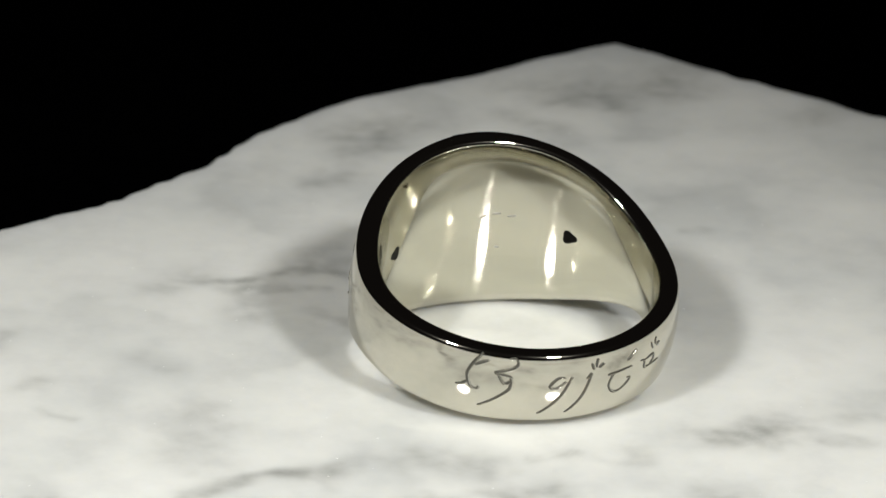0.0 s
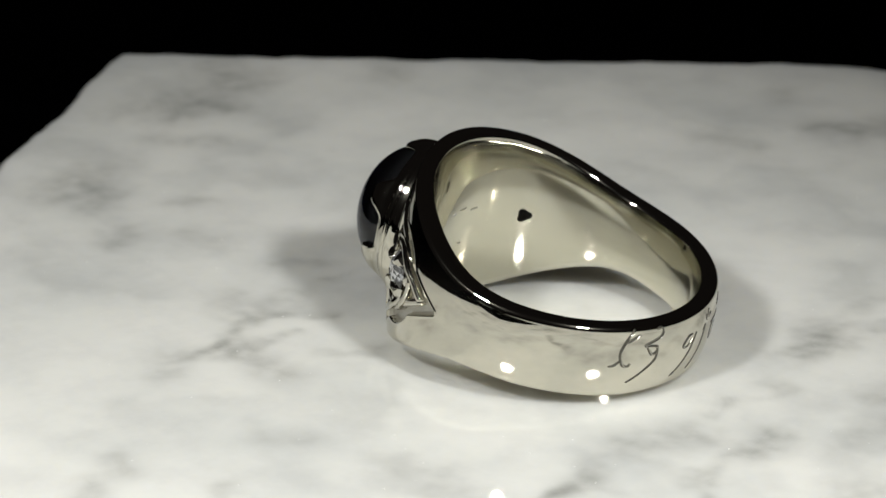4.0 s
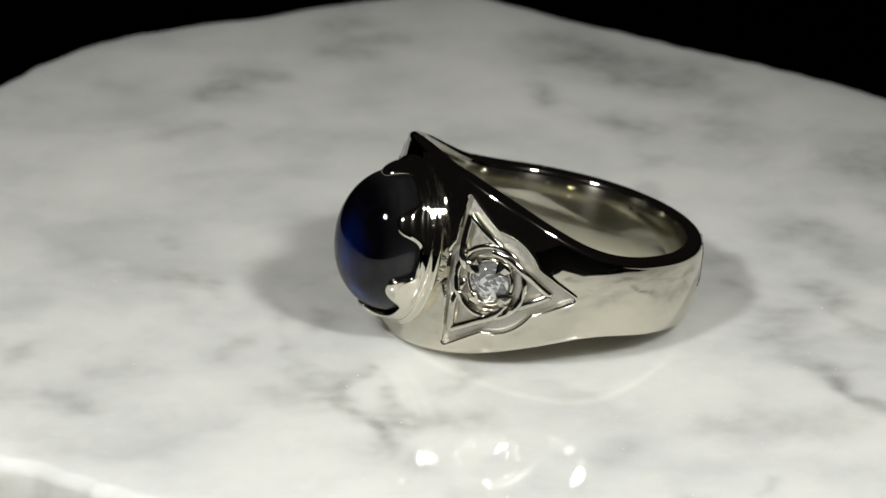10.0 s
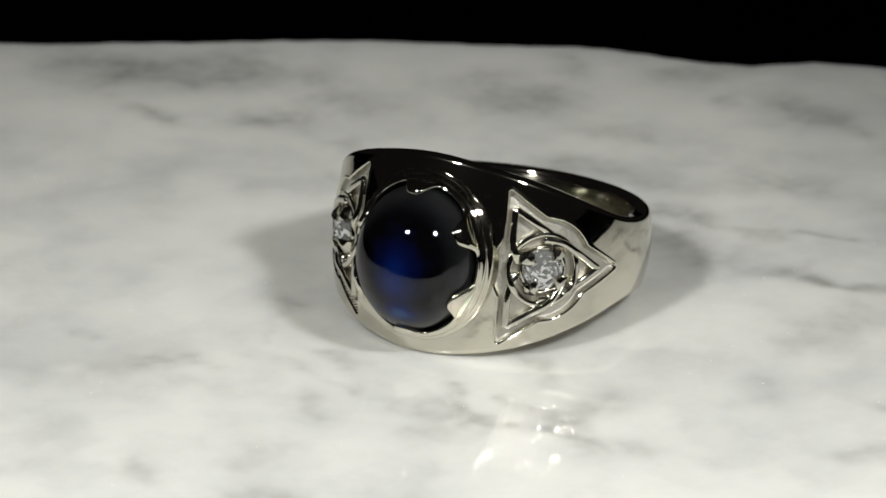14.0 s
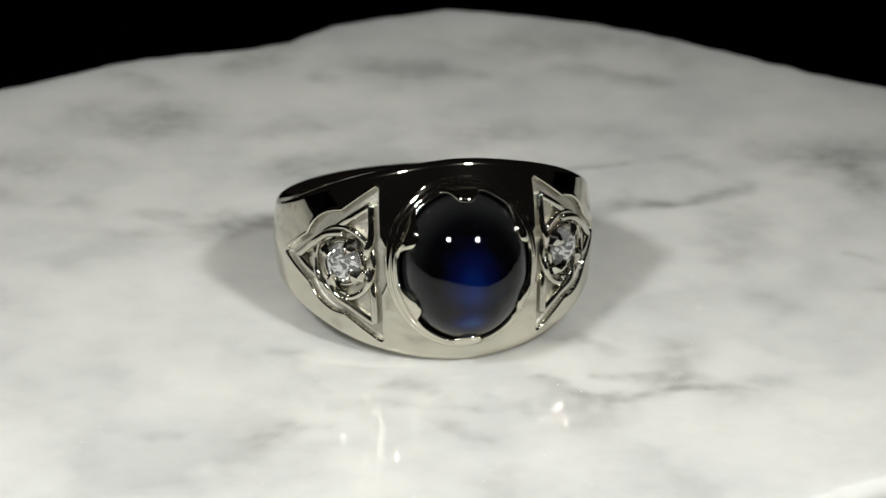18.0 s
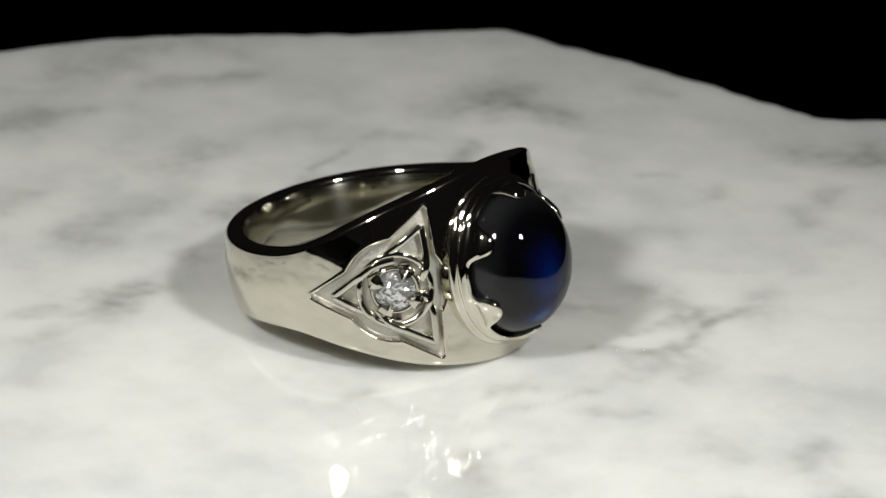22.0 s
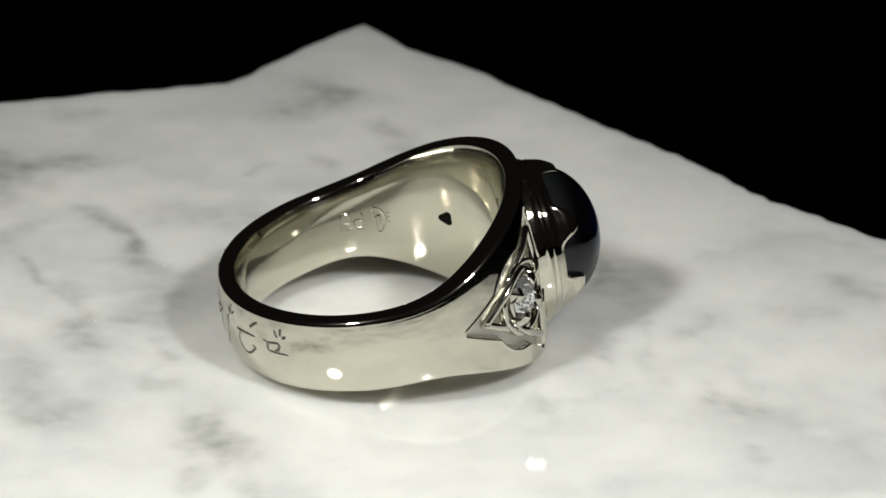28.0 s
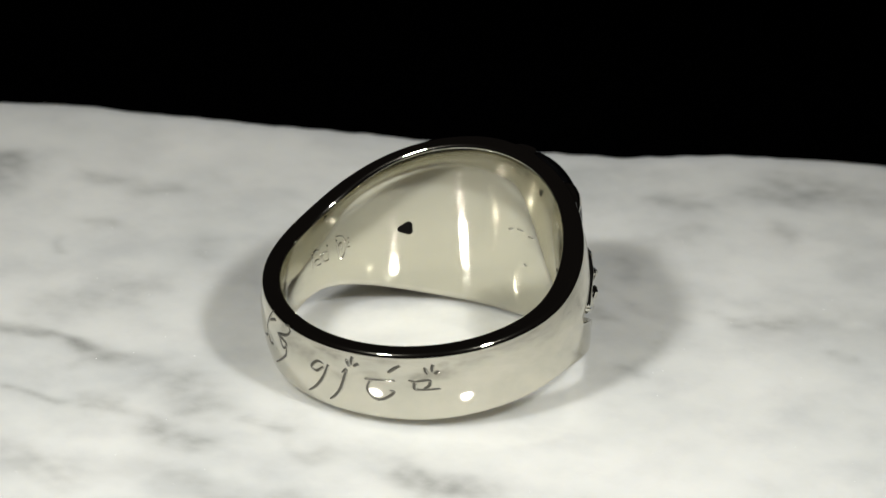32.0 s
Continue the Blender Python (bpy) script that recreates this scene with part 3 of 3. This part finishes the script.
def build_gem(ring):
    n, m = 96, 40
    verts, faces = [], []
    for i in range(m):
        t = i / (m - 1) * math.pi / 2
        if i < m - 1:
            rho = math.cos(t) ** (2 / GEM_P)
            y = GEM_Y + GEM_B * math.sin(t) ** (2 / GEM_P)
        else:
            rho, y = 0.004, GEM_Y + GEM_B
        verts += [(GEM_A * rho * math.cos(a) * MM, y * MM, GEM_C * rho * math.sin(a) * MM) for a in np.linspace(0, 2 * math.pi, n + 1)[:-1]]
    low = [(0.995, GEM_Y - 0.03), (0.97, GEM_Y - 0.08)]
    under = []
    for k, y in reversed(low):
        under += [(GEM_A * k * math.cos(a) * MM, y * MM, GEM_C * k * math.sin(a) * MM) for a in np.linspace(0, 2 * math.pi, n + 1)[:-1]]
    verts = under + verts
    rows = m + 2
    faces = [(f[3], f[2], f[1], f[0]) for f in grid_faces(rows, n, False, True)]
    faces += [tuple(reversed(range((rows - 1) * n, rows * n)))]       # its flat back is bonded to the seat
    # inner dome added to carry the glow, which is painted by place
    k_core, core, painted_glow, haze = 0.80, [], [], []
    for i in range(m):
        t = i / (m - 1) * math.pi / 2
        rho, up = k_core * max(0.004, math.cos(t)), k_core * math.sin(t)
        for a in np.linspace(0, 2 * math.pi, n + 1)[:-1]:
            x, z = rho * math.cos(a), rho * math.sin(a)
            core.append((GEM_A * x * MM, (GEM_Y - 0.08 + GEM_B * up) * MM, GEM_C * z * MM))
            # painted glow below the crown; low is its bright spot at the foot
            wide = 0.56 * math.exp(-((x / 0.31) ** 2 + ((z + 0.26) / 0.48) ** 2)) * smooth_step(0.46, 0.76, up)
            # grey haze painted round the dome's sides
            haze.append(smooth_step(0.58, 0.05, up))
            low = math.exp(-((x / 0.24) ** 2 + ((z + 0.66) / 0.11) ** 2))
            painted_glow.append(min(1.0, wide + 0.95 * low))
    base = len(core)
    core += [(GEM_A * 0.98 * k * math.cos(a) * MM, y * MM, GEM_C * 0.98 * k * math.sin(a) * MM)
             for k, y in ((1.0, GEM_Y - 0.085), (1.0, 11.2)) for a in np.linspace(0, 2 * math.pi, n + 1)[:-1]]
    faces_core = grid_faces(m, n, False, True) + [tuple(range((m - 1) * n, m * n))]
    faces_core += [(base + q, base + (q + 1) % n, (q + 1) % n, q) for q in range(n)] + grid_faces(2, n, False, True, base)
    me = mesh_of("core", core, faces_core, GLOW_CORE)
    me.attributes.new("painted_glow", "FLOAT", "POINT").data.foreach_set("value", painted_glow + [0.0] * (2 * n))
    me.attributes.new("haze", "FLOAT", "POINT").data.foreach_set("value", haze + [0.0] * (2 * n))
    part("core", me, ring, "near-black inner dome with the gem's blue glow and grey haze painted on")
    part("cabochon", mesh_of("cabochon", verts, faces, SAPPHIRE), ring, "domed oval dark blue sapphire cabochon")


def build_collar(ring):
    n = 240
    verts = []
    cols = 0
    for a in np.linspace(0, 2 * math.pi, n + 1)[:-1]:
        d = [abs((math.degrees(a) - t + 180) % 360 - 180) for t in (28, 90, 152, 208, 270, 332)]
        near = min(d)
        tab = math.exp(-(near / 12.5) ** 4)
        lip = 12.28 + 1.55 * tab
        prof = [(5.42, 6.12, 10.1), (5.42, 6.12, 10.9)]
        for out, high, bead in ((5.24, 11.15, 0.24), (4.98, 11.66, 0.20)):
            prof += [(out + bead * math.cos(t), out + 0.72 + bead * math.cos(t), high + bead * math.sin(t)) for t in np.linspace(-0.55, 1.35, 8)]
        col = [(x * math.cos(a), y, z * math.sin(a)) for x, z, y in prof]
        for k in range(1, 9):
            y = 12.16 + (lip - 12.16) * k / 8
            g = gem_scale(y)
            th = 0.38 + 0.16 * (1 - tab) - 0.10 * k / 8 + 0.20 * tab * math.sin(math.pi * min(1.0, k / 7.0) ** 1.5 * 0.8)
            col.append(((GEM_A * g + th) * math.cos(a), y, (GEM_C * g + th) * math.sin(a)))
        g = gem_scale(lip + 0.10)
        off = 0.27 * (1 - tab)
        col.append(((GEM_A * g + 0.16 + off) * math.cos(a), lip + 0.12, (GEM_C * g + 0.16 + off) * math.sin(a)))
        col.append(((GEM_A * g + off) * math.cos(a), lip + 0.04, (GEM_C * g + off) * math.sin(a)))
        for k in range(3):
            y = lip - 0.1 - (lip - 0.1 - 11.9) * k / 2
            g = gem_scale(y)
            col.append(((GEM_A * g - 0.06 + off) * math.cos(a), y, (GEM_C * g - 0.06 + off) * math.sin(a)))
        cols = len(col)
        verts += [(p[0] * MM, p[1] * MM, p[2] * MM) for p in col]
    faces = [(f[3], f[2], f[1], f[0]) for f in grid_faces(n, cols, True, False)]
    part("bezel", mesh_of("bezel", verts, faces, GOLD), ring, "scalloped white gold bezel with six claws")


# strokes cut into the band: angle round the ring in degrees and height in mm
GLYPHS = [
    [[(211.0, 2.56), (213.6, 1.82), (215.4, 0.85), (214.1, -0.04), (212.0, -0.23), (211.2, 0.01)], [(219.2, -0.19), (217.3, -0.13), (215.3, 0.25)], [(213.5, 1.59), (208.7, 2.13)]],
    [[(201.7, 2.38), (199.8, 2.50), (198.6, 2.12), (200.7, 1.68), (206.0, 1.27), (202.3, 1.14), (200.5, 0.99), (200.5, 0.29), (202.1, -0.17), (206.5, -0.96), (210.9, -1.61)], [(205.3, 1.23), (202.7, 0.53), (200.9, 0.76)]],
    [[(179.6, 1.12), (182.1, -0.09), (185.7, -1.06), (190.3, -1.87)], [(182.0, 1.09), (184.5, 1.05), (186.9, 0.48), (185.0, 0.26), (181.7, 0.79)]]]
GLYPHS += [
    [[(174.0, 0.80), (172.3, 1.12), (174.5, -0.31), (177.2, -1.17), (180.6, -1.86)], [(172.4, 1.91), (171.3, 1.40)], [(170.1, 2.20), (170.4, 1.54)], [(167.6, 1.75), (169.6, 1.48)]],
    [[(165.6, 0.71), (163.5, 0.69), (155.2, 0.77)], [(163.5, 0.69), (164.9, -0.10), (163.1, -0.75), (160.2, -0.90), (156.7, -0.46), (155.6, -0.12), (156.9, -0.05)], [(157.3, 1.34), (153.1, 1.90)]],
    [[(150.4, 0.79), (148.4, 0.60), (147.8, 0.04), (140.0, 0.01)], [(148.0, 0.69), (143.6, 0.73), (143.3, 0.36), (145.3, 0.11)], [(144.8, 1.73), (143.8, 1.20)], [(141.9, 1.91), (142.2, 1.36)], [(139.8, 1.39), (141.5, 1.20)]]]
HALLMARK = [[(269.4, -0.45), (269.6, 0.72), (273.2, 0.70), (273.6, -0.05), (271.2, 0.05), (271.4, -0.42), (274.2, -0.50)],
            [(278.9, 0.72), (279.1, -0.52), (275.6, -0.42), (275.4, 0.18), (278.7, 0.16)],
            [(284.2, 0.95), (286.9, 0.80), (288.6, 0.25), (288.6, -0.40), (287.0, -0.95), (285.2, -1.08)], [(284.1, 0.70), (284.6, -0.15), (285.0, -0.95)],
            [(284.5, -0.05), (286.3, 0.30), (286.6, -0.60)]]
HALLMARK += [[(289.9, z), (290.5, z - 0.08)] for z in (0.42, 0.06, -0.30)]
SCRATCHES = [[(3.6, 0.63), (6.4, 0.89)], [(8.4, 0.94), (12.5, 1.04)], [(15.3, 0.77), (19.1, 0.88)], [(11.1, -1.85), (13.1, -1.89)]]


def cut_strokes(name, strokes, radius, crown, wide, high, mat, ring, label=""):
    verts, faces = [], []
    for line in strokes:
        pts, ups = [], []
        for deg, z in smooth_line(line):
            a = radians(deg)
            r = radius - (z * z / (2 * crown) if crown else 0)
            pts.append((r * math.sin(a) * MM, (r * math.cos(a) - (0 if crown else BACK)) * MM, z * MM))
            ups.append((math.sin(a), math.cos(a), 0))
        v, f = sweep(pts, ups, wide * MM, high * MM, False, 6, taper=lambda k: 0.5 + 0.75 * math.sin(math.pi * (0.12 + 0.76 * k)) ** 2)
        faces += [tuple(i + len(verts) for i in q) for q in f]
        verts += v
    return part(name, mesh_of(name, verts, faces, mat), ring, label)


def build_cuts(ring):
    for glyph in GLYPHS:
        letter = cut_strokes("engraved_letter", glyph, RO, CROWN_BACK, 0.105, 0.03, DARK, ring, "dark engraved stroke on the band")
        # lit lower side of each cut, added as a thin raised metal strip
        edge = [[(d - 0.55, z - 0.07) for d, z in line] for line in glyph]
        cut_strokes("lit_edge_strip", edge, RO, CROWN_BACK, 0.04, 0.035, KNOT, letter, "raised metal strip added for the cut's lit lower edge")
    for line in HALLMARK:
        cut_strokes("hallmark", [line], RI, 0, 0.075, 0.05, KNOT, ring)
    for line in SCRATCHES:
        cut_strokes("casting_mark", [line], RI, 0, 0.08, 0.012, SATIN, ring)
    # each hole's shade is a near-black plug on the bore; none is cut
    for side in (-1, 1):
        verts, n = [], 20
        for ring_r, grow in ((RI - 0.012, 1.0), (RI + 0.2, 0.9)):
            for k in range(n):
                a = 2 * math.pi * k / n
                g = (0.56 + 0.10 * math.cos(3 * a)) * grow
                phi = side * (radians(43.2) + g * math.cos(a) / RI)
                verts.append((ring_r * math.sin(phi) * MM, (ring_r * math.cos(phi) - BACK) * MM, (g * 0.92 * math.sin(a) - 0.05) * MM))
        faces = [tuple(range(n))] + grid_faces(2, n, False, True)
        part("hole_patch", mesh_of("hole_patch", verts, faces, HOLE_SHADE, False), ring, "near-black patch painted for the drilled hole behind the diamond")


def build_ring():
    ring = new("signet_ring")
    tagged(ring, "heavy white gold ring with blue cabochon and knotwork shoulders", "ring")
    floors = build_band(ring)
    for panel, side in floors:
        build_knot(panel, side)
        build_diamond(ring, panel, side)
    build_gem(ring)
    build_collar(ring)
    build_cuts(ring)
    return ring


ring = build_ring()

# how the ring lies on the slab's face
LEAN = 10.84
slope = Vector((0, 0, 1)).rotation_difference(Vector((-TILT_X, -TILT_Y, 1)).normalized()).to_matrix().to_4x4()
lean = pose(0, 0, 0, LEAN, 0, 0)
lowest = min((lean @ v.co).z for child in ring.children if child.name == "band" for v in child.data.vertices)
RING_REST = slope @ Matrix.Rotation(radians(19.75), 4, "Z") @ pose(0.00113, -0.00677, -lowest - 0.0001, LEAN, 0, 0)


# ---- what moves: the slab turns slowly, and the ring with it ----
def motions():
    times = [0.5 * k for k in range(65)]
    turn = [Matrix.Rotation(radians(SPIN * t), 4, "Z") for t in times]
    walk(slab, [(t, m) for t, m in zip(times, turn)])
    walk(ring, [(t, m @ RING_REST) for t, m in zip(times, turn)])


motions()
